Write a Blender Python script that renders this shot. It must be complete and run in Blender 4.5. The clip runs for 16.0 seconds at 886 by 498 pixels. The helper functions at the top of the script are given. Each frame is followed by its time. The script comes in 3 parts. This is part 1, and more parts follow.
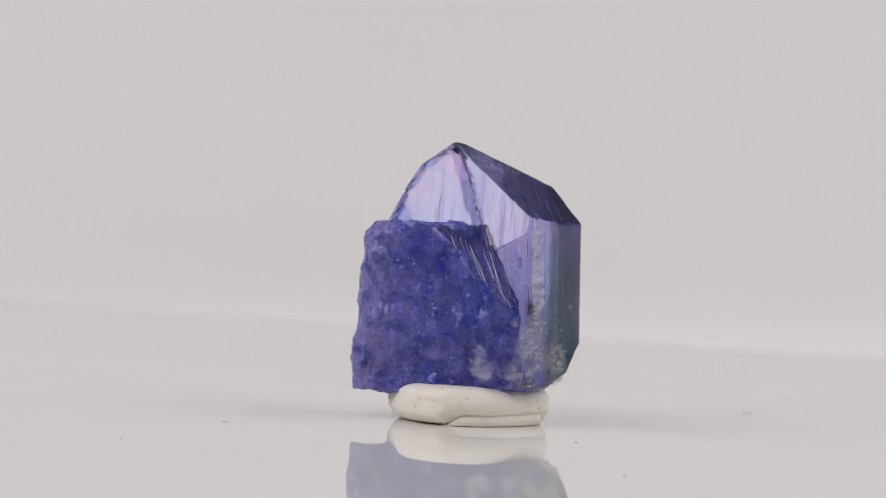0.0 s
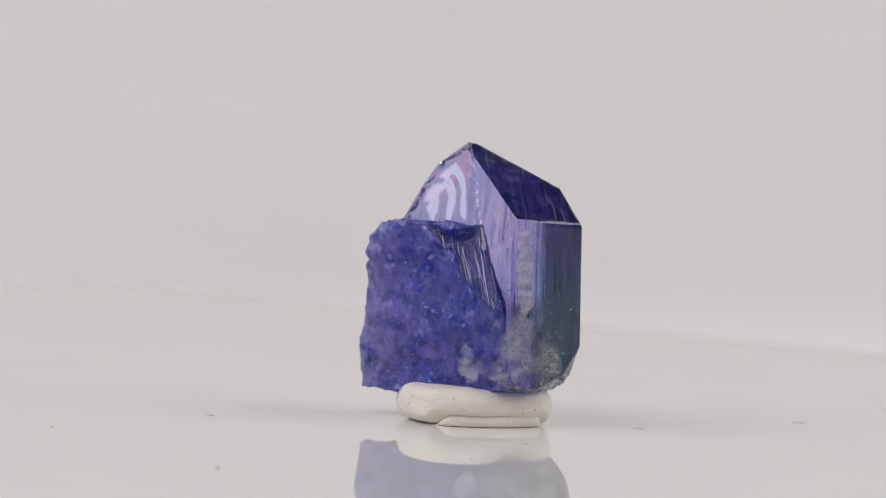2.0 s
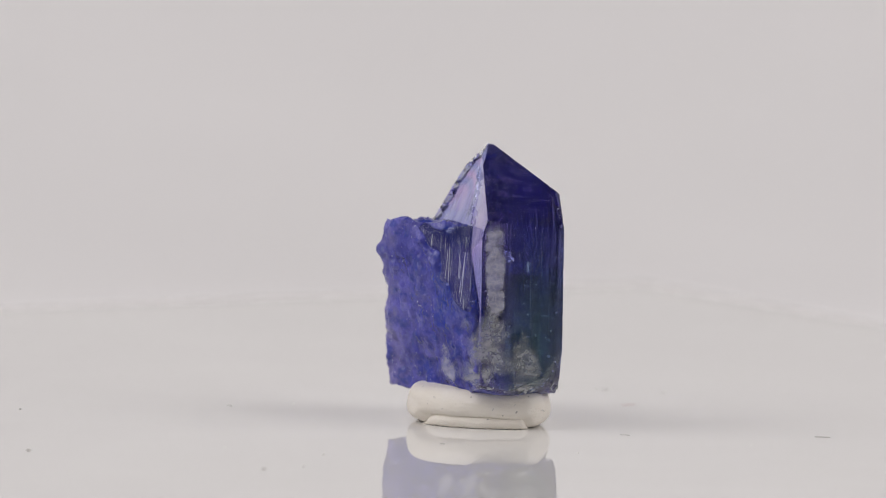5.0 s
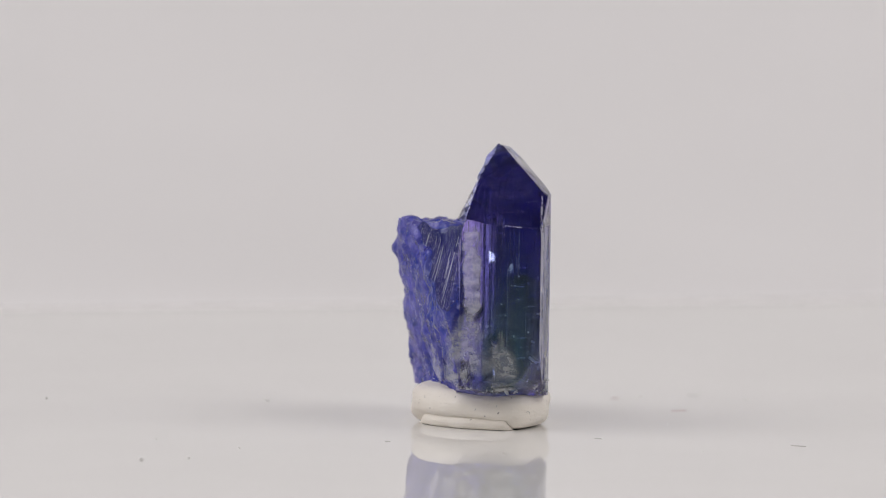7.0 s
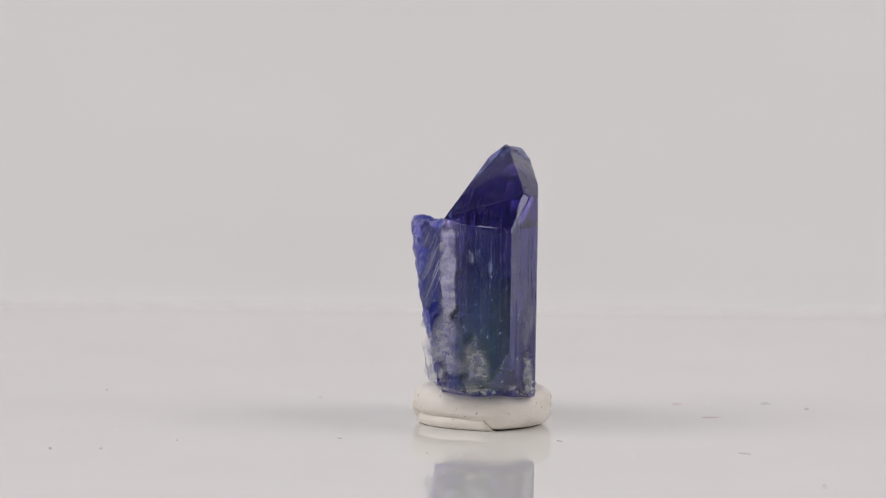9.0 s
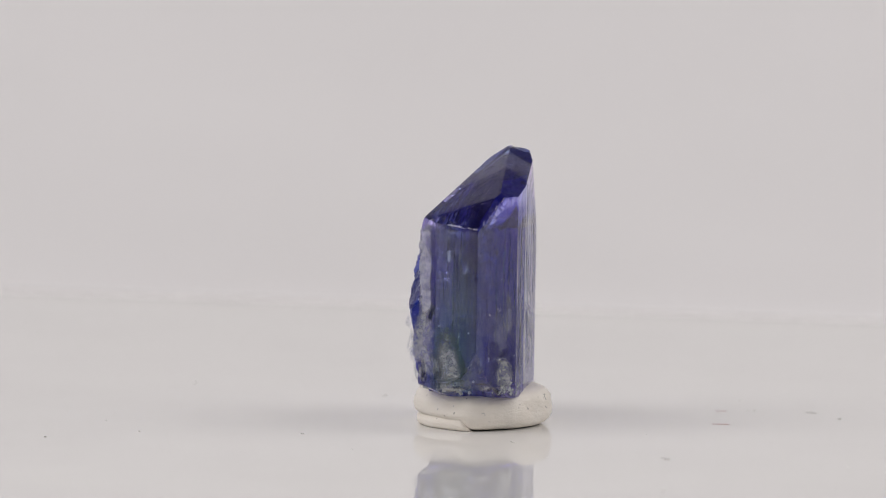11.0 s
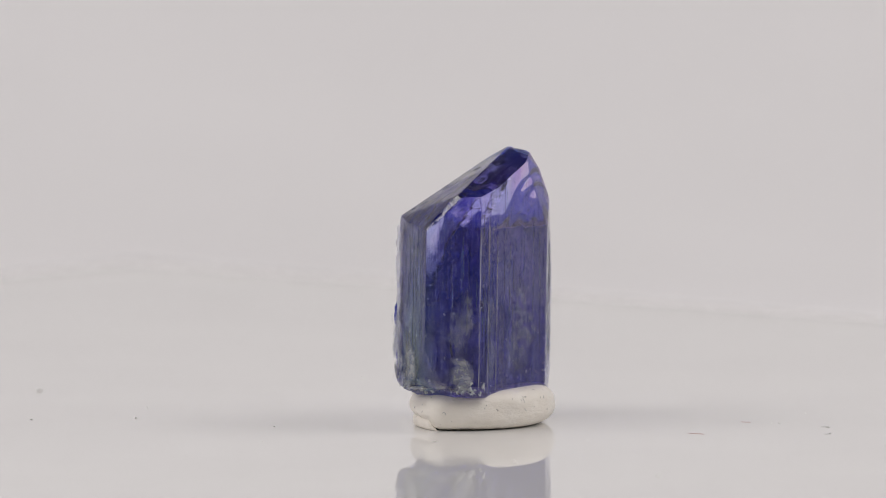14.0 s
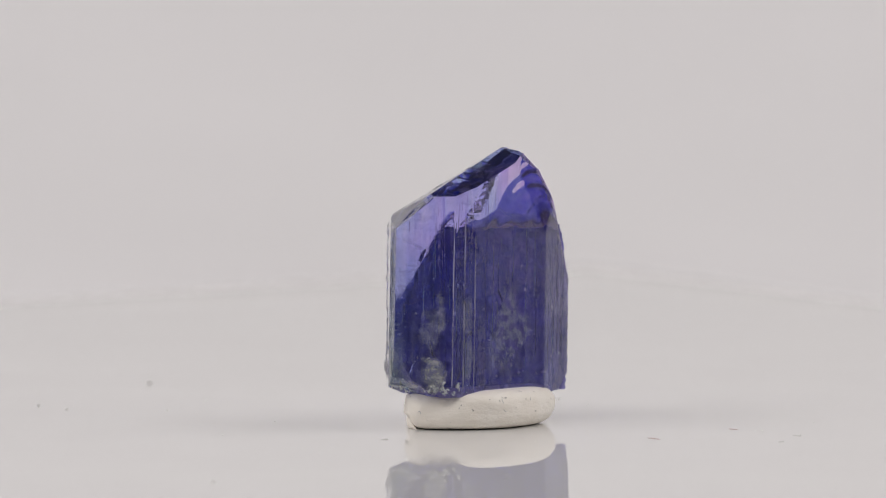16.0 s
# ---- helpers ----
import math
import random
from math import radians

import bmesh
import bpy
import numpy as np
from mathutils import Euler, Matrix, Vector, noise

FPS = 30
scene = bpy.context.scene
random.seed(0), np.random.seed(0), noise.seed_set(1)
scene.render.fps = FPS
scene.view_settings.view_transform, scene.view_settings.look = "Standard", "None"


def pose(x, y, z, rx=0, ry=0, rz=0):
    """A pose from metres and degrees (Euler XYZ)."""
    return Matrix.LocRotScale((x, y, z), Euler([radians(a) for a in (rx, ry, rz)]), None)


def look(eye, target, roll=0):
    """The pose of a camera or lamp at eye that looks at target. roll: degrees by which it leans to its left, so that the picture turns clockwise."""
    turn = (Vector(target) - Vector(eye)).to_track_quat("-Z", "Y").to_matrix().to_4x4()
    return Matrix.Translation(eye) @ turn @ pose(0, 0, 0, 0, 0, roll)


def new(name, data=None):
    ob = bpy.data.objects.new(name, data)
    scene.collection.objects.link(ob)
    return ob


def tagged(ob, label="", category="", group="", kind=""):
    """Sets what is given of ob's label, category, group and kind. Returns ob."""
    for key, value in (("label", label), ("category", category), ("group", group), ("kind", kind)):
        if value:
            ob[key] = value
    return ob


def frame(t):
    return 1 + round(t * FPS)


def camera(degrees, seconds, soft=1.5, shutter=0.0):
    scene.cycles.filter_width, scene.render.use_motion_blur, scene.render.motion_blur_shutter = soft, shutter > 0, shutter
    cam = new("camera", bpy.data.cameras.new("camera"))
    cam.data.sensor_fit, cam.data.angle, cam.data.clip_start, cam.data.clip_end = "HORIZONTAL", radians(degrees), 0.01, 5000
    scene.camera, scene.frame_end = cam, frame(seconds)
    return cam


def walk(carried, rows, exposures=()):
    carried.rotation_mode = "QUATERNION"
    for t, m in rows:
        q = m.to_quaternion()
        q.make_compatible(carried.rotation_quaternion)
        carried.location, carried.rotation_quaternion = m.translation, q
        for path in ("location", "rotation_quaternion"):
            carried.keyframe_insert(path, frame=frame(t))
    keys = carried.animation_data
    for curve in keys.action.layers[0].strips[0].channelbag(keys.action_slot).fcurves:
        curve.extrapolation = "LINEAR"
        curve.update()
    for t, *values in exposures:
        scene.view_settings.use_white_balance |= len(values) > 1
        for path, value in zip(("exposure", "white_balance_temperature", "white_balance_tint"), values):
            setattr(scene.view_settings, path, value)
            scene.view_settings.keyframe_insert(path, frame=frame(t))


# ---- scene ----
cam = camera(4.88, 16.0, soft=1.0)
EYE = Vector((-0.00172, -0.828, 0.0744))
PITCH = radians(4.18)
AIM = EYE + Vector((0, math.cos(PITCH), -math.sin(PITCH)))
STAND = look(EYE, AIM, 0.948)
walk(cam, [(0, STAND), (16.0, STAND)])
cam.data.dof.use_dof, cam.data.dof.focus_distance, cam.data.dof.aperture_fstop = True, 0.825, 38.0

# ---------- light: a dark studio with a soft lamp on each side and one in front ----------
world = bpy.data.worlds.new("studio")
scene.world = world
world.use_nodes = True
world.node_tree.nodes["Background"].inputs["Color"].default_value = (0.95, 0.97, 1.0, 1)
world.node_tree.nodes["Background"].inputs["Strength"].default_value = 0.08


def soft_lamp(name, eye, target, width, height, power, colour):
    data = bpy.data.lights.new(name, "AREA")
    data.shape, data.size, data.size_y = "RECTANGLE", width, height
    data.energy, data.color = power, colour
    ob = new(name, data)
    ob.matrix_world = look(eye, target)
    return ob


WARM = (1.0, 0.962, 0.965)
soft_lamp("softbox_lamp", (-0.50, -0.14, 0.42), (0, 0.06, 0.01), 0.50, 0.50, 2.45, WARM)
soft_lamp("softbox_lamp", (0.50, -0.08, 0.42), (0, 0.06, 0.01), 0.50, 0.50, 2.45, WARM)
soft_lamp("front_lamp", (-0.21, -0.42, 0.70), (0, 0.05, 0.0), 0.34, 0.28, 1.4, WARM)
scene.view_settings.exposure = -0.03

# ---------- turning ----------
MM = 0.001
TURNING = []                      # (thing, base pose on the turntable at 0 s)
LEAN = Matrix.Rotation(math.atan(0.0277), 4, Vector((0.01083, 0.02551, 0)).normalized())  # the sheet lies a little askew on its axis


def turn(t):
    """The turntable's pose after t seconds."""
    return Matrix.Rotation(-radians(8.512 * t) + 0.00011 * t * t, 4, "Z")


def rides(thing, base):
    thing.matrix_basis = base
    TURNING.append((thing, base.copy()))
    return thing


def on_sheet(x, y, z=0.0, rz=0.0):
    """A pose on the sheet's face, x and y in millimetres."""
    return LEAN @ pose(x * MM, y * MM, z * MM, 0, 0, rz)


def ease(x):
    x = min(max(x, 0.0), 1.0)
    return x * x * (3 - 2 * x)


def through_points(p, q, r, outward):
    n = (Vector(q) - Vector(p)).cross(Vector(r) - Vector(p)).normalized()
    if n.dot(Vector(outward)) < 0:
        n = -n
    return n, n.dot(Vector(p))


# the smooth, scratched break that slopes from the rough block's crest down to its sharp right edge
BREAK_TOP, BREAK_FOOT, BREAK_LEFT = Vector((1.75, -0.6, 16.4)), Vector((4.4, -4.3, 8.8)), Vector((-2.4, -3.6, 14.9))
BREAK = through_points(BREAK_TOP, BREAK_FOOT, BREAK_LEFT, (0, -1, 1))


# ---------- materials ----------
def material(name):
    m = bpy.data.materials.new(name)
    m.use_nodes = True
    t = m.node_tree
    t.nodes.clear()
    out = t.nodes.new("ShaderNodeOutputMaterial")
    return m, t, out


def node(t, kind, values=(), **settings):
    n = t.nodes.new(kind)
    for key, value in settings.items():
        setattr(n, key, value)
    for key, value in dict(values).items():
        if isinstance(value, bpy.types.NodeSocket):
            t.links.new(value, n.inputs[key])
        else:
            n.inputs[key].default_value = value
    return n


def place(t, scale=(1, 1, 1), turn_z=0.0):
    """Object coordinates in millimetres, stretched."""
    c = node(t, "ShaderNodeTexCoord")
    m = node(t, "ShaderNodeMapping", {"Vector": c.outputs["Object"], "Scale": [s / MM for s in scale], "Rotation": (0, 0, turn_z)})
    return m.outputs["Vector"]


def speckle(t, vector, scale, detail=4.0, rough=0.55):
    return node(t, "ShaderNodeTexNoise", {"Vector": vector, "Scale": scale, "Detail": detail, "Roughness": rough}).outputs["Fac"]


def ramp(t, fac, stops):
    n = node(t, "ShaderNodeValToRGB", {"Fac": fac})
    e = n.color_ramp.elements
    while len(e) < len(stops):
        e.new(0.5)
    for el, (at, colour) in zip(e, stops):
        el.position = at
        el.color = (*colour, 1) if len(colour) == 3 else colour
    return n.outputs["Color"]


def grey(v):
    return (v, v, v)


def span(t, value, a, b, c=0.0, d=1.0):
    return node(t, "ShaderNodeMapRange", {"Value": value, "From Min": a, "From Max": b, "To Min": c, "To Max": d}).outputs["Result"]


def calc(t, op, a, b=0.0):
    n = node(t, "ShaderNodeMath", operation=op, use_clamp=False)
    for k, v in enumerate((a, b)):
        if isinstance(v, bpy.types.NodeSocket):
            t.links.new(v, n.inputs[k])
        else:
            n.inputs[k].default_value = v
    return n.outputs[0]


def blend(t, fac, a, b, how="MIX"):
    n = node(t, "ShaderNodeMix", data_type="RGBA", blend_type=how)
    for key, v in ((0, fac), (6, a), (7, b)):
        if isinstance(v, bpy.types.NodeSocket):
            t.links.new(v, n.inputs[key])
        elif key:
            n.inputs[key].default_value = (*v, 1)
        else:
            n.inputs[key].default_value = v
    return n.outputs[2]


def bump(t, height, strength, mm, normal=None):
    v = {"Height": height, "Strength": strength, "Distance": mm * MM}
    if normal is not None:
        v["Normal"] = normal
    return node(t, "ShaderNodeBump", v).outputs["Normal"]


def paper_material(name, colour, rough=0.9):
    m, t, out = material(name)
    v = place(t)
    a = speckle(t, v, 0.02, 3)
    b = speckle(t, v, 2.0, 3)
    col = blend(t, span(t, a, 0.3, 0.7), [c * 0.97 for c in colour], colour)
    p = node(t, "ShaderNodeBsdfPrincipled", {"Base Color": col, "Roughness": rough, "Normal": bump(t, b, 0.15, 0.05)})
    t.links.new(p.outputs[0], out.inputs[0])
    return m


def acrylic_material():
    m, t, out = material("white_acrylic")
    v = place(t)
    a = speckle(t, v, 0.03, 3)
    smear = speckle(t, place(t, (0.6, 0.15, 1), 0.5), 0.25, 4)
    col = blend(t, span(t, a, 0.3, 0.7), (0.745, 0.735, 0.715), (0.78, 0.77, 0.75))
    p = node(t, "ShaderNodeBsdfPrincipled", {"Base Color": col, "Roughness": span(t, smear, 0.3, 0.8, 0.003, 0.010), "IOR": 1.49, "Specular IOR Level": 0.38})
    t.links.new(p.outputs[0], out.inputs[0])
    return m


def gem_material():
    """Blue-violet transparent crystal, greener to one side and cloudy towards its foot, with fine upright striation."""
    m, t, out = material("blue_violet_crystal")
    v = place(t)
    s = node(t, "ShaderNodeSeparateXYZ", {"Vector": v})
    x, y, z = s.outputs
    cloud = speckle(t, v, 0.25, 5)
    stripes = speckle(t, place(t, (1.6, 1.6, 0.02)), 1.0, 6, 0.7)
    fine = speckle(t, place(t, (6.0, 6.0, 0.06)), 1.0, 3, 0.6)
    wave = speckle(t, v, 0.6, 3)
    # striation in small steps: narrow flats with sharp edges
    lines = speckle(t, place(t, (1.7, 1.7, 0.006)), 1.0, 3, 0.6)
    snapped = calc(t, "MULTIPLY", calc(t, "FLOOR", calc(t, "MULTIPLY", lines, 18.0)), 1 / 18)
    low = calc(t, "ADD", z, calc(t, "MULTIPLY", cloud, -7.0))
    tilt = calc(t, "ABSOLUTE", node(t, "ShaderNodeSeparateXYZ", {"Vector": node(t, "ShaderNodeNewGeometry").outputs["True Normal"]}).outputs["Z"])
    # tints by place, also painting the light seen through its windows: pale under the broken face, deep blue in the
    # point, green to one side, violet at the back
    pale = calc(t, "MULTIPLY", span(t, x, 3.0, 0.5), span(t, z, 13.5, 15.5))
    green = calc(t, "MULTIPLY", span(t, x, 5.7, 7.4), span(t, y, 2.2, 0.4))
    body = blend(t, green, (0.70, 0.57, 0.99), (0.68, 0.94, 0.94))
    body = blend(t, span(t, z, 15.0, 17.5), body, (0.62, 0.65, 0.99))
    body = blend(t, pale, body, (0.36, 0.53, 0.96))
    back = calc(t, "MULTIPLY", span(t, y, 1.4, 3.0), span(t, tilt, 0.3, 0.5, 1.0, 0.0))
    body = blend(t, back, body, blend(t, span(t, z, 12.5, 15.0), blend(t, span(t, x, 0.0, 3.0), (0.54, 0.38, 0.96), (0.48, 0.54, 0.97)), (0.74, 0.57, 0.97)))
    foot = blend(t, green, (0.42, 0.34, 0.90), (0.50, 0.66, 0.72))
    col = blend(t, span(t, low, 8.0, 0.0), body, foot)
    zoning = span(t, calc(t, "ADD", calc(t, "MULTIPLY", stripes, 0.6), calc(t, "MULTIPLY", fine, 0.4)), 0.40, 0.60)
    zoning = calc(t, "ADD", calc(t, "MULTIPLY", zoning, 0.5), calc(t, "MULTIPLY", span(t, snapped, 0.40, 0.60), 0.5))
    zoned = calc(t, "MULTIPLY", calc(t, "SUBTRACT", 1.0, calc(t, "MULTIPLY", pale, 0.85)), span(t, y, 0.5, 2.5, 1.0, 0.45))
    col = blend(t, zoned, col, blend(t, zoning, (0.56, 0.62, 0.92), (1.22, 1.22, 1.02)), "MULTIPLY")
    # upright striation on the walls, level growth lines on the sloping faces
    upright = span(t, tilt, 0.05, 0.25, 1.0, 0.0)
    scored = calc(t, "MULTIPLY", upright, span(t, y, 0.5, 2.5, 1.0, 0.22))
    nor = bump(t, calc(t, "MULTIPLY", stripes, scored), 0.22, 0.18)
    nor = bump(t, calc(t, "MULTIPLY", snapped, scored), 1.0, 0.30, nor)
    level = speckle(t, place(t, (0.30, 0.30, 0.75)), 1.0, 1.5, 0.5)
    steps = calc(t, "MULTIPLY", calc(t, "FLOOR", calc(t, "MULTIPLY", level, 30.0)), 1 / 30)
    flat = calc(t, "MULTIPLY", calc(t, "SUBTRACT", 1.0, upright), calc(t, "SUBTRACT", 1.0, pale))
    nor = bump(t, calc(t, "MULTIPLY", steps, flat), 1.0, 0.40, nor)
    nor = bump(t, wave, 0.12, 0.12, nor)
    clear = node(t, "ShaderNodeBsdfPrincipled", {"Base Color": col, "Roughness": 0.015, "IOR": 1.69, "Transmission Weight": 1.0, "Normal": nor})
    streak = speckle(t, place(t, (3.0, 3.0, 0.10)), 1.0, 5, 0.65)
    veil_col = blend(t, span(t, streak, 0.38, 0.66), blend(t, green, (0.05, 0.06, 0.40), (0.07, 0.25, 0.42)), blend(t, green, (0.30, 0.31, 0.66), (0.28, 0.45, 0.56)))
    veil = node(t, "ShaderNodeBsdfPrincipled", {"Base Color": veil_col, "Roughness": 0.3, "IOR": 1.69, "Normal": nor})
    wisp = speckle(t, place(t, (1.1, 1.1, 0.30), 0.4), 0.6, 6, 0.7)
    haze = span(t, low, 11.5, 5.0, 0.0, 0.14)
    amount = calc(t, "MULTIPLY", span(t, low, 7.5, -1.5, 0.0, span(t, y, 1.0, 3.0, 0.85, 0.55)), span(t, wisp, 0.44, 0.64, 0.06, 1.0))
    mix = node(t, "ShaderNodeMixShader", {0: calc(t, "MAXIMUM", amount, haze), 1: clear.outputs[0], 2: veil.outputs[0]})
    # white painted on the splintered slope for the light it throws back
    splinter_shine = node(t, "ShaderNodeAttribute", attribute_name="splinter_shine").outputs["Fac"]
    frayed = speckle(t, place(t, (0.8, 0.5, 1.6), 0.3), 1.1, 5, 0.65)
    white = node(t, "ShaderNodeBsdfPrincipled", {"Base Color": (0.72, 0.73, 0.84, 1), "Roughness": 0.25, "IOR": 1.6, "Normal": nor})
    mix = node(t, "ShaderNodeMixShader", {0: calc(t, "MULTIPLY", splinter_shine, span(t, frayed, 0.38, 0.56, 0.05, 0.85)), 1: mix.outputs[0], 2: white.outputs[0]})
    t.links.new(mix.outputs[0], out.inputs[0])
    return m


def rough_gem_material():
    """The broken, pitted crystal: violet-blue, half clear, with pale bruises."""
    m, t, out = material("pitted_violet_crystal")
    v = place(t)
    big = speckle(t, v, 0.35, 4)
    mid = speckle(t, place(t, (1, 1, 0.7)), 0.65, 6, 0.6)
    pits = speckle(t, v, 5.0, 5, 0.7)
    cells = node(t, "ShaderNodeTexVoronoi", {"Vector": place(t, (1, 1, 0.6)), "Scale": 1.5}).outputs["Distance"]
    grain = node(t, "ShaderNodeTexVoronoi", {"Vector": place(t, (1, 1, 0.8)), "Scale": 1.35})
    crumb = node(t, "ShaderNodeTexVoronoi", {"Vector": v, "Scale": 3.4})
    col = blend(t, span(t, big, 0.35, 0.65), (0.048, 0.055, 0.38), (0.145, 0.14, 0.56))
    col = blend(t, span(t, mid, 0.52, 0.70, 0.0, 0.5), col, (0.26, 0.245, 0.62))
    col = blend(t, 1.0, col, blend(t, span(t, pits, 0.35, 0.65), (0.70, 0.70, 0.80), (1.25, 1.25, 1.15)), "MULTIPLY")
    x, _, z = node(t, "ShaderNodeSeparateXYZ", {"Vector": v}).outputs
    rim = calc(t, "ADD", x, calc(t, "MULTIPLY", mid, 4.5))
    col = blend(t, span(t, rim, -3.0, -4.6, 0.0, 0.65), col, (0.30, 0.27, 0.62))
    col = blend(t, span(t, speckle(t, place(t, (1, 1, 1.5)), 0.55, 5, 0.65), 0.50, 0.60, 0.0, 0.7), col, (0.022, 0.05, 0.37))
    # a clearer, deeper blue corner beside the main crystal
    deep = calc(t, "MULTIPLY", span(t, calc(t, "ADD", x, calc(t, "MULTIPLY", big, 6.0)), 2.2, 4.4), span(t, calc(t, "ADD", z, calc(t, "MULTIPLY", big, 4.0)), 9.5, 12.5))
    col = blend(t, calc(t, "MULTIPLY", deep, 0.7), col, (0.022, 0.065, 0.42))
    # broken into small flat chips that face every way
    nor = bump(t, cells, 0.20, 0.15)
    nor = bump(t, mid, 0.35, 0.14, nor)
    nor = bump(t, pits, 0.45, 0.04, nor)
    for chips, share in ((grain, 0.55), (crumb, 0.36)):
        off = node(t, "ShaderNodeVectorMath", {0: chips.outputs["Color"], 1: (0.5, 0.5, 0.5)}, operation="SUBTRACT")
        off = node(t, "ShaderNodeVectorMath", {0: off.outputs[0], "Scale": share}, operation="SCALE")
        nor = node(t, "ShaderNodeVectorMath", {0: nor, 1: off.outputs[0]}, operation="ADD").outputs[0]
    nor = node(t, "ShaderNodeVectorMath", {0: nor}, operation="NORMALIZE").outputs[0]
    # the smooth break: glassy deep blue, scored by long scratches and fine stacked steps
    polish = node(t, "ShaderNodeAttribute", attribute_name="polish").outputs["Fac"]
    slope = (BREAK_FOOT - BREAK_TOP).normalized()
    ways = []
    for way in (BREAK[0].cross(slope), slope):
        ways.append(node(t, "ShaderNodeVectorMath", {0: v, 1: way}, operation="DOT_PRODUCT").outputs["Value"])
    scored = node(t, "ShaderNodeCombineXYZ", {0: calc(t, "MULTIPLY", ways[0], 2.6), 1: calc(t, "MULTIPLY", ways[1], 0.22)}).outputs[0]
    scores = speckle(t, scored, 1.0, 5, 0.65)
    cut = calc(t, "MULTIPLY", calc(t, "FLOOR", calc(t, "MULTIPLY", scores, 14.0)), 1 / 14)
    glassy = bump(t, big, 0.15, 0.3, bump(t, cut, 1.0, 0.7, bump(t, scores, 0.8, 0.4)))
    turned = node(t, "ShaderNodeMix", {0: polish, 4: nor, 5: glassy}, data_type="VECTOR")
    nor = node(t, "ShaderNodeVectorMath", {0: turned.outputs[1]}, operation="NORMALIZE").outputs[0]
    col = blend(t, polish, col, blend(t, span(t, cut, 0.55, 0.68), (0.010, 0.03, 0.32), (0.04, 0.09, 0.48)))
    deep = calc(t, "MAXIMUM", deep, polish)
    solid = node(t, "ShaderNodeBsdfPrincipled", {"Base Color": col, "Roughness": calc(t, "MULTIPLY", span(t, mid, 0.3, 0.7, 0.14, 0.36), span(t, polish, 0.0, 1.0, 1.0, 0.35)), "IOR": 1.69, "Specular IOR Level": span(t, polish, 0.0, 1.0, 0.28, 0.3), "Normal": nor})
    clear = node(t, "ShaderNodeBsdfPrincipled", {"Base Color": (0.40, 0.38, 0.95, 1), "Roughness": 0.12, "IOR": 1.5, "Transmission Weight": 1.0, "Normal": nor})
    mix = node(t, "ShaderNodeMixShader", {0: calc(t, "ADD", calc(t, "ADD", span(t, big, 0.35, 0.65, 0.28, 0.10), calc(t, "MULTIPLY", deep, 0.22)), calc(t, "MULTIPLY", polish, 0.30)), 1: solid.outputs[0], 2: clear.outputs[0]})
    t.links.new(mix.outputs[0], out.inputs[0])
    return m


def crust_material(name, dark, pale, clear_share, gaps, grain=(1.0, 1.0, 1.7), most=0.92):
    """Frosty mineral skin with fibres and see-through gaps."""
    m, t, out = material(name)
    v = place(t)
    a = speckle(t, v, 0.9, 6, 0.65)
    b = speckle(t, place(t, (1.2, 1.2, 2.6), 0.3), 0.8, 6, 0.62)
    w = speckle(t, place(t, grain, 0.5), 0.75, 7, 0.68)
    col = blend(t, span(t, b, 0.35, 0.65), dark, pale)
    fibre = calc(t, "ABSOLUTE", calc(t, "SUBTRACT", speckle(t, place(t, (1.0, 1.0, 0.6), 0.8), 1.3, 4, 0.6), 0.5))
    col = blend(t, span(t, fibre, 0.0, 0.025, 0.75, 0.0), col, (0.90, 0.90, 0.90))
    nor = bump(t, b, 0.35, 0.10)
    nor = bump(t, a, 0.4, 0.2, nor)
    nor = bump(t, fibre, 0.5, 0.15, nor)
    solid = node(t, "ShaderNodeBsdfPrincipled", {"Base Color": col, "Roughness": 0.3, "IOR": 1.6, "Normal": nor})
    clear = node(t, "ShaderNodeBsdfPrincipled", {"Base Color": (0.88, 0.88, 0.95, 1), "Roughness": 0.12, "IOR": 1.5, "Transmission Weight": 1.0, "Normal": nor})
    mix = node(t, "ShaderNodeMixShader", {0: clear_share, 1: solid.outputs[0], 2: clear.outputs[0]})
    hole = node(t, "ShaderNodeBsdfTransparent")
    cover = node(t, "ShaderNodeAttribute", attribute_name="cover").outputs["Fac"]
    thin = calc(t, "ADD", cover, calc(t, "MULTIPLY", calc(t, "SUBTRACT", w, 0.5), gaps))
    mix = node(t, "ShaderNodeMixShader", {0: span(t, thin, 0.20, 0.95, 0.0, most), 1: hole.outputs[0], 2: mix.outputs[0]})
    t.links.new(mix.outputs[0], out.inputs[0])
    return m


def putty_material():
    m, t, out = material("cream_putty")
    v = place(t)
    a = speckle(t, v, 0.4, 4)
    b = speckle(t, v, 6.0, 4)
    col = blend(t, span(t, a, 0.3, 0.7), (0.86, 0.80, 0.71), (0.91, 0.865, 0.785))
    col = blend(t, span(t, speckle(t, v, 2.2, 2), 0.70, 0.74), col, (0.40, 0.37, 0.33))
    p = node(t, "ShaderNodeBsdfPrincipled", {"Base Color": col, "Roughness": 0.55, "Normal": bump(t, b, 0.35, 0.07, bump(t, speckle(t, place(t, (1.2, 1.2, 3.0)), 1.2, 5, 0.6), 0.5, 0.16))})
    t.links.new(p.outputs[0], out.inputs[0])
    return m


def plain_material(name, colour, rough=0.7):
    m, t, out = material(name)
    a = speckle(t, place(t), 4.0, 3)
    col = blend(t, span(t, a, 0.3, 0.7), [c * 0.7 for c in colour], colour)
    p = node(t, "ShaderNodeBsdfPrincipled", {"Base Color": col, "Roughness": rough})
    t.links.new(p.outputs[0], out.inputs[0])
    return m


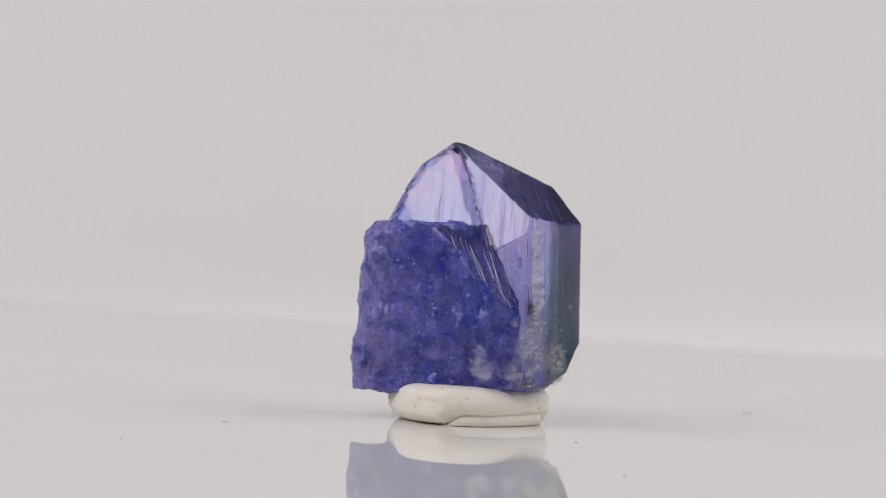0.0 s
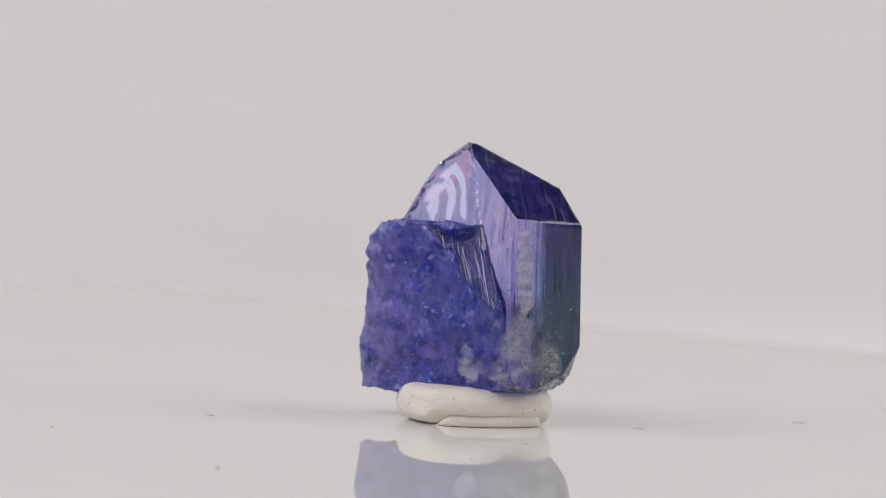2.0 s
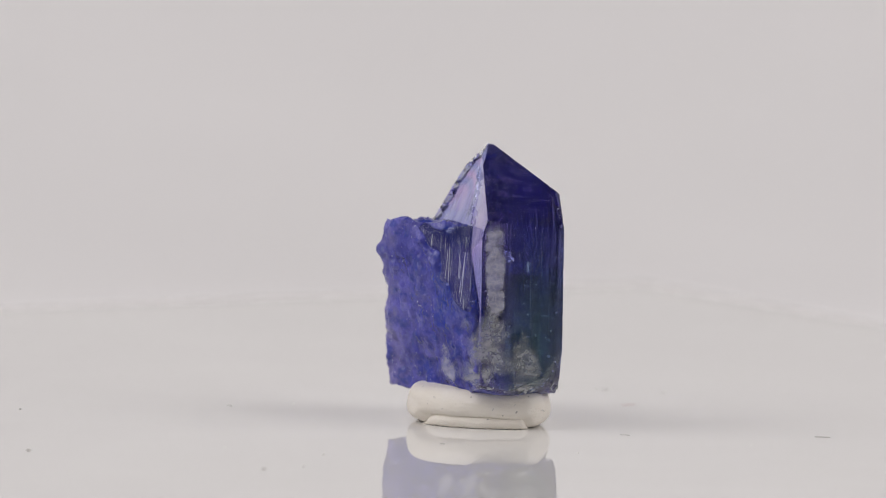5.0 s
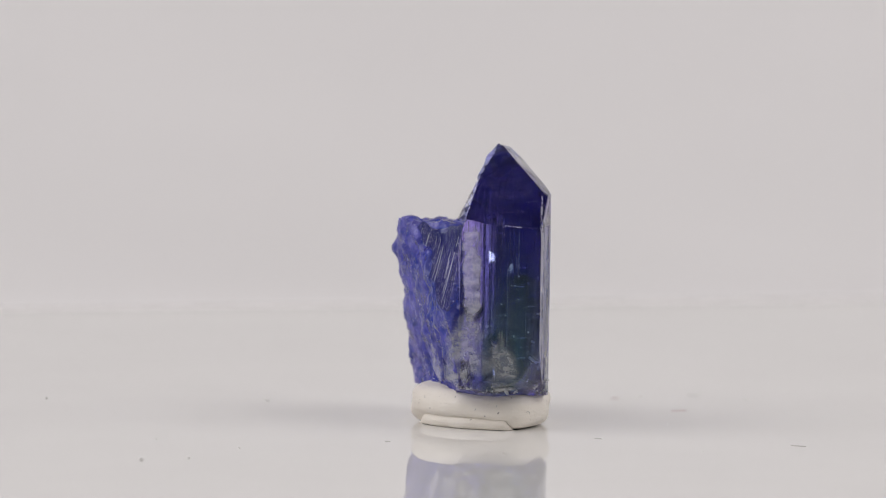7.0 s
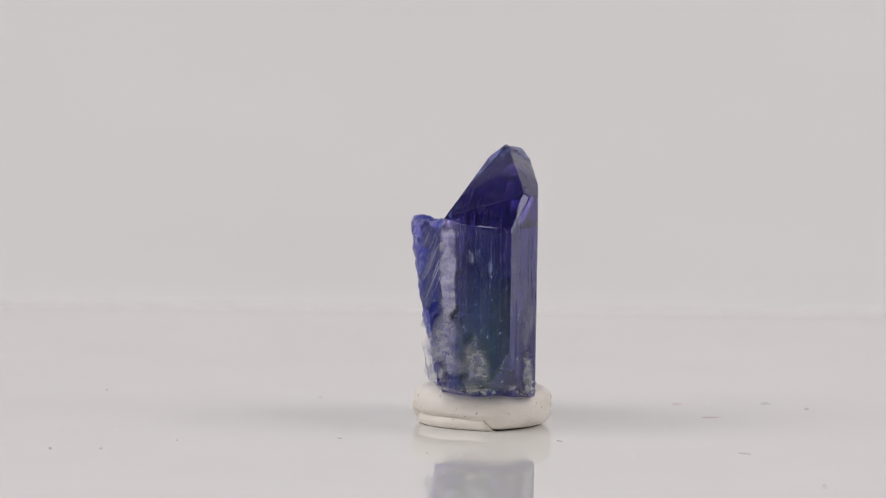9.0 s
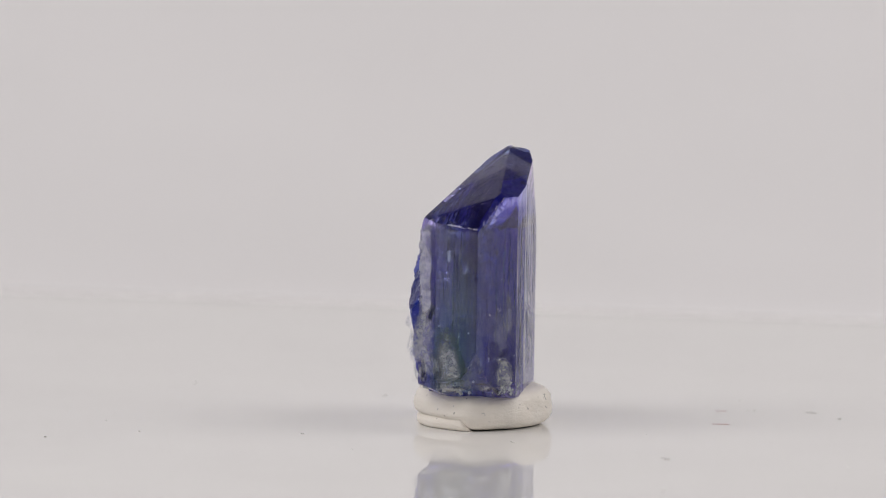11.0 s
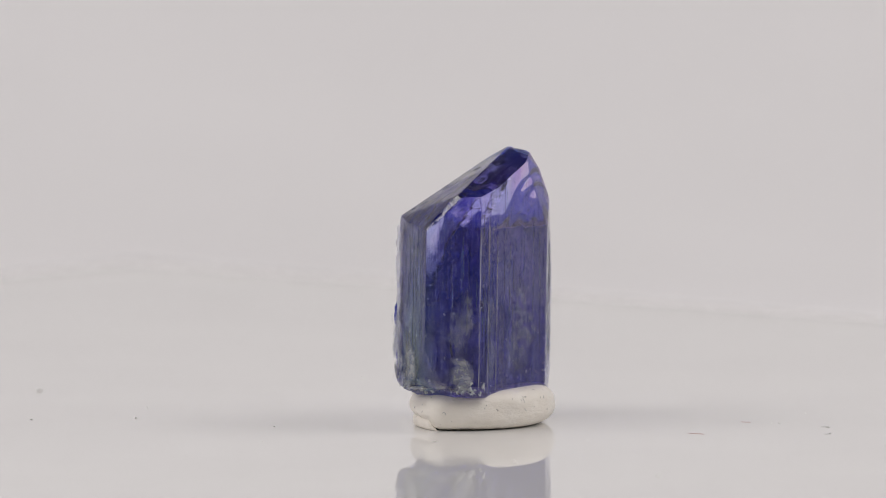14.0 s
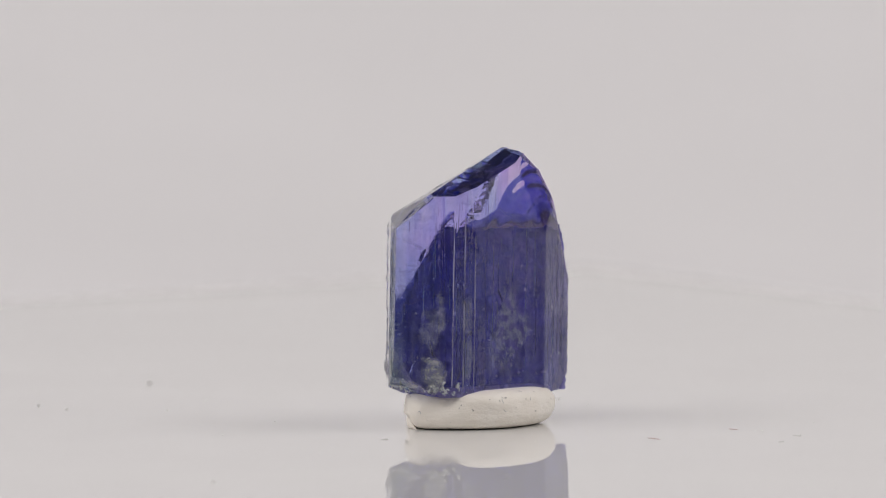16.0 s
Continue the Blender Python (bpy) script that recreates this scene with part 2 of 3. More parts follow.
PAPER = paper_material("white_paper", (0.89, 0.875, 0.87))
CLOTH = paper_material("room_paint", (0.18, 0.18, 0.19))
ACRYLIC = acrylic_material()
GEM = gem_material()
ROUGH = rough_gem_material()
VEIN = crust_material("pale_vein", (0.46, 0.47, 0.66), (0.86, 0.86, 0.93), 0.42, 1.0, (1.0, 1.0, 1.0), 0.75)
FROST = crust_material("inner_frost", (0.20, 0.24, 0.34), (0.62, 0.64, 0.74), 0.5, 2.2, (1.5, 1.5, 0.3), 0.5)
CRUST = crust_material("grey_crust", (0.30, 0.35, 0.42), (0.84, 0.84, 0.82), 0.50, 1.6, (1.0, 1.0, 0.8), 0.72)
PUTTY = putty_material()
GLINT = plain_material("painted_glint", (0.62, 0.64, 0.86), 0.15)
DUST = plain_material("dust", (0.68, 0.66, 0.64))
LINT = plain_material("lint", (0.58, 0.57, 0.55))
FLAKE = plain_material("pale_flake", (0.66, 0.69, 0.86), 0.3)
CRUMB = plain_material("pale_crumb", (0.58, 0.60, 0.62), 0.45)


def growth_line_material():
    """Narrow ridges on the crystal's faces, their lit or dark look put into the colour at random."""
    m, t, out = material("growth_line")
    pick = node(t, "ShaderNodeNewGeometry").outputs["Random Per Island"]
    col = blend(t, span(t, pick, 0.40, 0.95), (0.02, 0.03, 0.15), (0.22, 0.32, 0.62))
    broken = speckle(t, place(t, (1, 1, 0.5)), 1.6, 5, 0.6)
    p = node(t, "ShaderNodeBsdfPrincipled", {"Base Color": col, "Roughness": 0.25, "IOR": 1.5})
    mix = node(t, "ShaderNodeMixShader", {0: span(t, broken, 0.38, 0.65, 0.05, 0.60), 1: node(t, "ShaderNodeBsdfTransparent").outputs[0], 2: p.outputs[0]})
    t.links.new(mix.outputs[0], out.inputs[0])
    return m


GROWTH_LINE = growth_line_material()
RED = plain_material("red_lint", (0.50, 0.22, 0.20))


def mesh_object(name, bm, mat, smooth=False):
    me = bpy.data.meshes.new(name)
    bmesh.ops.recalc_face_normals(bm, faces=bm.faces)
    if bm.calc_volume(signed=True) < 0:
        bmesh.ops.reverse_faces(bm, faces=bm.faces)
    bm.to_mesh(me)
    bm.free()
    me.materials.append(mat)
    for p in me.polygons:
        p.use_smooth = smooth
    return new(name, me)


def part(name, bm, mat, parent, label="", smooth=False):
    ob = mesh_object(name, bm, mat, smooth)
    ob.parent = parent
    return tagged(ob, label) if label else ob


def box(bm, x0, y0, z0, x1, y1, z1):
    m = Matrix.Translation(((x0 + x1) / 2, (y0 + y1) / 2, (z0 + z1) / 2)) @ Matrix.Diagonal((x1 - x0, y1 - y0, z1 - z0, 1))
    return bmesh.ops.create_cube(bm, size=1, matrix=m)["verts"]


# ---------- the studio ----------
def sweep():
    """Paper sheet under and behind the turntable, curving up into the back."""
    bm = bmesh.new()
    top = [(-0.15, -0.0085), (0.25, -0.0085)]
    top += [(0.25 + 0.3 * math.sin(a), 0.2915 - 0.3 * math.cos(a)) for a in np.linspace(0.1, math.pi / 2, 14)]
    top += [(0.55, 0.9)]
    rings = []
    for x in (-0.7, 0.7):
        rings.append([bm.verts.new((x, y, z)) for y, z in top])
        rings.append([bm.verts.new((x, y + 0.01, z - 0.01)) for y, z in top])
    a, b, c, d = rings
    for k in range(len(top) - 1):
        bm.faces.new((a[k], a[k + 1], c[k + 1], c[k]))
        bm.faces.new((b[k], d[k], d[k + 1], b[k + 1]))
        bm.faces.new((a[k], b[k], b[k + 1], a[k + 1]))
        bm.faces.new((c[k], c[k + 1], d[k + 1], d[k]))
    bm.faces.new((a[0], c[0], d[0], b[0]))
    bm.faces.new((a[-1], b[-1], d[-1], c[-1]))
    return tagged(mesh_object("backdrop", bm, PAPER, True), "plain white paper sweep behind the turntable", "backdrop", kind="structure")


def wall(name, size, label):
    bm = bmesh.new()
    box(bm, *size)
    return tagged(mesh_object(name, bm, CLOTH), label, "wall", kind="structure")


sweep()
# added surfaces out of view, dark so that the crystal has dark reflections
wall("wall_west", (-0.72, -1.3, -0.02, -0.703, 0.6, 0.92), "unseen dark grey side wall, added to keep reflections dark")
wall("wall_east", (0.703, -1.3, -0.02, 0.72, 0.6, 0.92), "unseen dark grey side wall, added to keep reflections dark")
wall("wall_south", (-0.72, -1.32, -0.02, 0.72, -1.303, 0.92), "unseen dark grey wall behind the camera, added to keep reflections dark")
wall("floor", (-0.72, -1.32, -0.04, 0.72, 0.6, -0.0205), "unseen dark grey surface under the paper, added to darken reflections")
wall("ceiling", (-0.72, -1.32, 0.923, 0.72, 0.6, 0.94), "unseen dark grey ceiling, added to keep reflections dark")

# ---------- turntable and sheet ----------
bm = bmesh.new()
bmesh.ops.create_cone(bm, cap_ends=True, segments=64, radius1=0.03, radius2=0.03, depth=0.0043, matrix=Matrix.Translation((0, 0, -0.00635)))
puck = tagged(mesh_object("turntable", bm, PAPER), "low round white turntable under the sheet", "turntable")
rides(puck, pose(0, 0, 0))

SHEET = (-87, -119, 110, 78)     # the sheet's corners in millimetres
SHEET_TURN = -13.9
bm = bmesh.new()
box(bm, SHEET[0] * MM, SHEET[1] * MM, -0.003, SHEET[2] * MM, SHEET[3] * MM, 0)
bmesh.ops.bevel(bm, geom=bm.edges[:], offset=0.0005, segments=3, affect="EDGES", profile=0.5)
sheet = tagged(mesh_object("acrylic_sheet", bm, ACRYLIC), "glossy white square acrylic sheet on the turntable", "display plate")
rides(sheet, LEAN @ pose(0, 0, 0, 0, 0, SHEET_TURN))


# ---------- the putty ----------
def putty_reach(a):
    """How far the putty reaches from its middle along the angle a, in millimetres."""
    reach = [(0, 7.2), (29, 6.95), (54, 7.0), (75, 7.1), (96, 7.15), (115, 7.3), (134, 7.4), (157, 6.9), (180, 5.8), (210, 4.7), (235, 4.1), (256, 3.95), (277, 3.75), (294, 3.95), (315, 4.6), (338, 6.1)]
    near = [(h - 0.7 * math.cos(radians(d)) - 1.6 * math.sin(radians(d))) / math.cos(a - radians(d)) for d, h in reach if math.cos(a - radians(d)) > 0.3]
    return min(near)


def putty_ring(count):
    raw = np.array([putty_reach(2 * math.pi * k / count) for k in range(count)])
    w = count // 40
    return sum(np.roll(raw, s) for s in range(-w, w + 1)) / (2 * w + 1)


FOLD = (244, 356)                  # degrees round the middle between which the fold runs


def putty_body(parent):
    n, m = 200, 30
    soft = putty_ring(n)
    bm = bmesh.new()
    rings = []
    for j in range(m):
        ang = -math.pi / 2 + math.pi * j / (m - 1)
        up = 1.55 + 1.55 * math.copysign(abs(math.sin(ang)) ** 0.8, math.sin(ang))
        inset = 0.66 + 0.34 * max(math.cos(ang), 0.0) ** 0.7
        ring = []
        for k in range(n):
            a = 2 * math.pi * k / n
            deg = math.degrees(a)
            deg += 360 if deg < 200 else 0
            r = soft[k] * inset
            # drawn in under the fold
            along = ease((deg - FOLD[0]) / 8) * ease((FOLD[1] - deg) / 8)
            r -= 0.30 * along * ease((1.15 - up) / 0.25)
            p = Vector((r * math.cos(a) + 0.7, r * math.sin(a) + 1.6, up))
            q = Vector((p.x, p.y, p.z * 2.0))
            w = noise.noise(q * 0.4) * 0.20 + noise.noise(q * 1.5) * 0.05 + noise.noise(q * 5.0) * 0.012
            edge = max(math.cos(ang), 0.0) ** 0.5
            p.x += w * edge * math.cos(a)
            p.y += w * edge * math.sin(a)
            if j == 0:
                p.z = 0.0
            ring.append(bm.verts.new(p * MM))
        rings.append(ring)
    for j in range(m - 1):
        for k in range(n):
            bm.faces.new((rings[j][k - 1], rings[j][k], rings[j + 1][k], rings[j + 1][k - 1]))
    bm.faces.new(rings[0][::-1])
    bm.faces.new(rings[-1])
    return part("body", bm, PUTTY, parent, "", True)


def putty_fold(parent):
    """The tongue of putty that is folded under along one side."""
    n, m = 110, 14
    soft = putty_ring(360)
    bm = bmesh.new()
    rings = []
    for k in range(n):
        f = k / (n - 1)
        deg = FOLD[0] + (FOLD[1] - FOLD[0]) * f
        a = radians(deg)
        size = max(0.04, ease(f / 0.20)) * max(0.04, ease((1 - f) / 0.10))
        high = 0.98 * size + 0.05 * noise.noise(Vector((deg * 0.12, 0, 3)))
        ring = []
        for j in range(m):
            b = 2 * math.pi * j / m
            out = 0.45 * size * math.copysign(abs(math.cos(b)) ** 0.7, math.cos(b))
            up = max(0.0, high / 2 + high / 2 * math.copysign(abs(math.sin(b)) ** 0.7, math.sin(b)))
            r = soft[int(deg) % 360] * 0.955 - 0.42 + out + 0.03 * noise.noise(Vector((deg * 0.2, b, 1)))
            ring.append(bm.verts.new((MM * (r * math.cos(a) + 0.7), MM * (r * math.sin(a) + 1.6), MM * up)))
        rings.append(ring)
    for k in range(n - 1):
        for j in range(m):
            bm.faces.new((rings[k][j - 1], rings[k + 1][j - 1], rings[k + 1][j], rings[k][j]))
    bm.faces.new(rings[0])
    bm.faces.new(rings[-1][::-1])
    return part("fold", bm, PUTTY, parent, "folded-over tongue of putty", True)


def tube(bm, path, radius, sides=5):
    """A thin thread along a list of points, in millimetres."""
    rings = []
    for k, p in enumerate(path):
        d = (path[min(k + 1, len(path) - 1)] - path[max(k - 1, 0)]).normalized()
        u = d.orthogonal().normalized()
        w = d.cross(u)
        r = radius * (0.6 if k in (0, len(path) - 1) else 1.0)
        rings.append([bm.verts.new((p + (u * math.cos(2 * math.pi * j / sides) + w * math.sin(2 * math.pi * j / sides)) * r) * MM) for j in range(sides)])
    for k in range(len(rings) - 1):
        for j in range(sides):
            bm.faces.new((rings[k][j - 1], rings[k][j], rings[k + 1][j], rings[k + 1][j - 1]))
    bm.faces.new(rings[0][::-1])
    bm.faces.new(rings[-1])


def curl(length, bend, seed, count=12):
    """Points of a thread that wanders over a flat face."""
    rnd = random.Random(seed)
    heading, p, out = 0.0, Vector((0, 0, 0)), []
    swing = rnd.uniform(-1, 1)
    for k in range(count):
        out.append(p.copy())
        p += Vector((math.cos(heading), math.sin(heading), 0)) * (length / count)
        heading += bend * (swing + rnd.uniform(-0.7, 0.7)) / count
    mid = out[count // 2]
    return [q - mid for q in out]


def putty():
    base = new("putty")
    tagged(base, "flattened cream-white lump of tack putty with a fold", "putty")
    putty_body(base)
    putty_fold(base)
    rnd = random.Random(5)
    soft = putty_ring(360)
    for k in range(11):
        deg = rnd.uniform(0, 360)
        a, up = radians(deg), rnd.uniform(1.3, 2.4)
        ang = math.asin(max(-1, min(1, math.copysign(abs((up - 1.55) / 1.55) ** 1.25, up - 1.55))))
        r = soft[int(deg)] * (0.66 + 0.34 * math.cos(ang) ** 0.7) + 0.03
        bm = bmesh.new()
        side_way, lift = Vector((-math.sin(a), math.cos(a), 0)), Vector((-0.35 * math.cos(a), -0.35 * math.sin(a), 1)).normalized()
        q = Vector((r * math.cos(a) + 0.7, r * math.sin(a) + 1.6, up))
        w = noise.noise(Vector((q.x, q.y, q.z * 2.0)) * 0.4) * 0.20
        q += Vector((math.cos(a), math.sin(a), 0)) * w
        spin = rnd.uniform(0, 3.1)
        path = [q + side_way * (p.x * math.cos(spin) - p.y * math.sin(spin)) + lift * (p.x * math.sin(spin) + p.y * math.cos(spin)) for p in curl(rnd.uniform(0.15, 0.6), 4.0, k, 7)]
        tube(bm, path, 0.022)
        part("lint", bm, LINT, base, "dark speck of lint" if k == 0 else "")
    return base


rides(putty(), on_sheet(0, 0))


# ---------- the crystal ----------
def facet(az, el, d):
    """A face: the direction it looks in (degrees) and its distance from the middle axis point (millimetres)."""
    a, e = radians(az), radians(el)
    return Vector((math.cos(e) * math.cos(a), math.cos(e) * math.sin(a), math.sin(e))), d


def side(p, q):
    """An upright face through two plan points, the outside to the right of p to q."""
    d = Vector((q[0] - p[0], q[1] - p[1], 0))
    n = Vector((d.y, -d.x, 0)).normalized()
    return n, n.dot(Vector((p[0], p[1], 0)))


def cut_from(faces):
    """The solid that lies behind all the faces."""
    n = np.array([f[0] for f in faces])
    d = np.array([f[1] for f in faces])
    corners = []
    for i in range(len(faces)):
        for j in range(i):
            for k in range(j):
                m = n[[i, j, k]]
                if abs(np.linalg.det(m)) > 1e-4:
                    p = np.linalg.solve(m, d[[i, j, k]])
                    if (n @ p <= d + 1e-5).all() and all(np.linalg.norm(p - q) > 1e-3 for q in corners):
                        corners.append(p)
    bm = bmesh.new()
    for p in corners:
        bm.verts.new(p)
    bmesh.ops.convex_hull(bm, input=bm.verts)
    bmesh.ops.dissolve_limit(bm, angle_limit=radians(0.5), verts=bm.verts, edges=bm.edges)
    return bm


def fine_grid(bm, step):
    bmesh.ops.triangulate(bm, faces=bm.faces)
    for _ in range(8):
        long = [e for e in bm.edges if e.calc_length() > step]
        if not long:
            break
        bmesh.ops.subdivide_edges(bm, edges=long, cuts=1)
        bmesh.ops.triangulate(bm, faces=[f for f in bm.faces if len(f.verts) > 3])
    bmesh.ops.recalc_face_normals(bm, faces=bm.faces)
    bm.normal_update()


def crisp(bm, degrees):
    bm.normal_update()
    for e in bm.edges:
        if len(e.link_faces) == 2:
            e.smooth = e.calc_face_angle(0) < radians(degrees)


APEX = (-0.62, 3.54, 22.35)
BACK_TOP = (-0.66, 5.18, 21.43)
RIGHT_TOP = (6.9, 3.1, 18.85)
RIGHT_CORNER = (9.3, 1.4, 16.0)
FRONT_CORNER = (6.5, -1.9, 16.4)
ROOF_FOOT = (4.8, -3.0, 16.9)
SHOULDER = (7.9, 1.6, 18.0)
BACK_EDGE = (-4.4, 4.9, 19.0)
STEP_FOOT = (-3.8, 1.9, 16.05)
BACK_SHOULDER = (-3.45, 5.6, 15.75)
RIDGE = (1.75, -0.4, 16.9)
PLAN = [(9.3, 1.5), (5.8, 4.5), (3.8, 5.0), (-3.55, 5.58), (-8.4, 3.5), (-8.2, 2.9), (4.9, -3.3), (6.5, -1.9)]
# the splintered left slope falls away in three ever steeper faces
SPLINTERED = [through_points(p, q, (p[0], p[1] + 1, p[2] + 0.05), (-1, 0, 0.5))
              for p, q in (((-0.75, 3.5, 22.35), (-3.5, 3.6, 20.4)), ((-3.5, 3.6, 20.4), (-4.6, 3.4, 18.8)), ((-4.6, 3.4, 18.8), (-6.3, 3.5, 15.6)))]
FRACTURE = through_points(APEX, STEP_FOOT, RIDGE, (0, -1, 0.3))


def ridge_x(z):
    """Where the sharp edge between the front face and the hollow break runs, at a height."""
    return float(np.interp(z, (10.2, 14.4, 17.8, 19.4, 21.7, 22.4), (4.1, 2.3, 1.0, 0.7, -0.2, -0.6)))


def broken_away(p):
    """How far a point of the whole crystal lies in the part that has broken off, in millimetres."""
    return max(0.0, FRACTURE[0].dot(p) - FRACTURE[1]) * ease((ridge_x(p.z) - p.x) / 0.45)


# above its middle the front face leans back
LEANING = through_points((1.65, -0.9, 16.1), (0.75, 0.68, 19.1), (4.8, -2.95, 16.2), (0, -1, 0.3))


def crystal_faces():
    """All faces of the clear crystal, and where its roof faces begin in the list."""
    mid = Vector((0, 1, 0))
    faces = []
    for k in range(len(PLAN)):
        n, d = side(PLAN[k - 1], PLAN[k])
        faces.append((n, d) if n.dot(mid) < d else (-n, -d))
    roof = len(faces)
    faces += [
        through_points(APEX, RIGHT_TOP, ROOF_FOOT, (0, -1, 1)),
        through_points(APEX, RIGHT_TOP, BACK_TOP, (0, 1, 1)),
        through_points((5.9, 0.4, 18.25), RIGHT_CORNER, FRONT_CORNER, (1, -1, 1)),
        through_points(RIGHT_TOP, RIGHT_CORNER, SHOULDER, (1, 0, 1)),
        through_points(BACK_TOP, BACK_SHOULDER, BACK_EDGE, (-1, 1, 0.3)),
        *SPLINTERED,
        facet(100, 82, 22.46),
        facet(0, -90, -2.6),
        facet(0, -24, 5.89),
        facet(-5, -55, 1.35),
        facet(-70, -65, -1.15),
        facet(155, -45, 3.7),
    ]
    return faces, roof


def main_crystal(parent):
    faces, roof = crystal_faces()
    bm = cut_from(faces)
    fine_grid(bm, 0.28)
    splinter_shine = bm.verts.layers.float.new("splinter_shine")
    for v in bm.verts:
        p = v.co.copy()
        gaps = sorted(f[1] - f[0].dot(p) for f in faces)
        edge = gaps[1]                                       # how far to the next face
        move = Vector()
        right = 1 - ease((ridge_x(p.z) - p.x) / 0.45)
        lean = max(0.0, LEANING[0].dot(p) - LEANING[1]) * right
        if lean > 0:
            v.co.y += lean / -LEANING[0].y
            p = v.co.copy()
        gone = broken_away(p)
        if gone > 0:
            # shell-shaped hollow with faint ripples
            r = (p - Vector(STEP_FOOT)).length
            edge = 1.0
            move.y += gone / -FRACTURE[0].y + 0.6 * ease(gone / 1.2) * ease((ridge_x(p.z) - p.x) / 1.6)
            move.y += 0.03 * ease(gone / 0.6) * math.sin(r * 4.0 + 4.0 * noise.noise(p * 0.35))
            p += move
            move = Vector()
            v.co = p
        if any(abs(n.dot(p) - d) < 1e-3 for n, d in SPLINTERED):
            # splintered steps: short slopes that end in sharp breaks
            n = next(n for n, d in SPLINTERED if abs(n.dot(p) - d) < 1e-3)
            q = (p.z * 0.75 + 0.7 * p.y + 1.4 * noise.noise(p * 0.5)) % 1.0
            v[splinter_shine] = ease(q * 1.6)
            move -= n * (0.08 + 0.40 * q + 0.10 * noise.noise(p * 1.6))
        if edge < 0.05:
            w = max(0.0, noise.noise(p * 1.4)) * 0.06 + 0.01
            move += (Vector((0, 1, 10)) - p).normalized() * w
        v.co += move
    crisp(bm, 24)
    bmesh.ops.scale(bm, vec=(MM, MM, MM), verts=bm.verts)
    return part("main_crystal", bm, GEM, parent, "clear blue-violet prismatic crystal with a pointed top and striated faces", True)


def rough_crystal(parent):
    n, d = through_points((-6.0, 3.2, 16.0), (0.0, 0.3, 16.0), (0.0, -0.9, 2.5), (0, 1, 0))
    faces = [
        facet(0, 90, 15.9), facet(180, 4, 8.9), facet(-150, 0, 7.05), facet(-125, -6, 4.2), facet(-104, -12.8, 0.95), facet(-104, 0, 3.75),
        BREAK, through_points(BREAK_TOP, BREAK_FOOT, (2.3, 2.0, 16.4), (1, 0, 0)),
        facet(0, -90, -2.5), facet(112, 0, 6.1), facet(-170, 45, 15.75), facet(0, 0, 4.5), facet(-83, 0, 4.6), facet(-66, 0, 5.3), (n, d),
    ]
    bm = cut_from(faces)
    fine_grid(bm, 0.26)
    polish = bm.verts.layers.float.new("polish")
    shift = {}
    for v in bm.verts:
        p = v.co
        q = Vector((p.x, p.y, p.z * 0.7))
        w = noise.noise(q * 0.5) * 0.40 + noise.noise(q * 1.1 + Vector((7, 1, 3))) * 0.22 + (abs(noise.noise(q * 1.9)) - 0.2) * 0.22
        knob = (p - Vector((-7.1, -1.9, 13.7))).length
        w += 0.75 * math.exp(-(knob / 0.9) ** 2)
        knob = (p - Vector((-4.6, -2.2, 15.7))).length
        w += 0.45 * math.exp(-(knob / 1.1) ** 2)
        if n.dot(p) > d - 0.05:
            w *= 0.4
        elif v.normal.z > 0.8:
            w += 0.45 * noise.noise(p * 0.55) - 0.1
        if BREAK[0].dot(p) > BREAK[1] - 0.02:
            edge = min(f[1] - f[0].dot(p) for f in faces if f is not BREAK)
            ragged = edge - 0.25 - 0.7 * noise.noise(p * 0.8) + 0.35 * max(0.0, p.x - 1.0)
            v[polish] = ease(ragged / 0.35)
            w = w * (1 - 0.95 * v[polish]) - 0.35 * ease(edge / 2.0)
        shift[v] = v.normal * w
    for v, s in shift.items():
        v.co += s
    crisp(bm, 40)
    bm.normal_update()
    rnd = random.Random(31)
    # pale chips whose colour stands in for glints
    chips = bmesh.new()
    spots = [v for v in bm.verts if n.dot(v.co) < d - 0.8 and v.co.z > 3]
    for v in rnd.sample(spots, 240):
        size = rnd.choice((0.015, 0.02, 0.03, 0.04, 0.06))
        way = (v.normal + Vector((rnd.uniform(-0.6, 0.6), rnd.uniform(-0.6, 0.6), rnd.uniform(-0.3, 0.6)))).to_track_quat("Z", "Y").to_matrix().to_4x4()
        m4 = Matrix.Translation(v.co + v.normal * 0.01) @ way @ Matrix.Diagonal((size, size * rnd.uniform(0.4, 1.6), 0.02, 1))
        bmesh.ops.create_icosphere(chips, subdivisions=1, radius=1, matrix=m4)
    bmesh.ops.scale(chips, vec=(MM, MM, MM), verts=chips.verts)
    tagged(part("glints", chips, GLINT, parent, "tiny pale chips that paint glints on the broken surface"), kind="stuff")
    # long straight scratches down the smooth break, their streak reflections put into the pale colour
    slope = (BREAK_FOOT - BREAK_TOP).normalized()
    across = BREAK[0].cross(slope)
    glass = [(v.co.copy(), v.normal.copy()) for v in bm.verts if v[polish] > 0.6]
    scratches = bmesh.new()
    for _ in range(20):
        start = rnd.choice(glass)[0]
        lean = (slope + across * rnd.choice((-0.04, -0.02, 0.0, 0.02, 0.04))).normalized()
        stride = rnd.choice((0.12, 0.2, 0.3, 0.45))
        path = []
        for k in range(9):
            q = start + lean * k * stride
            p, up = min(glass, key=lambda g: (g[0] - q).length_squared)
            gap = q - p
            gap -= up * gap.dot(up)
            if gap.length > 0.3:
                break
            path.append(p + gap + up * 0.004)
        path = [q for k, q in enumerate(path) if k == 0 or (q - path[k - 1]).length > 0.03]
        if len(path) > 3:
            tube(scratches, path, rnd.choice((0.010, 0.013, 0.018, 0.026)), 4)
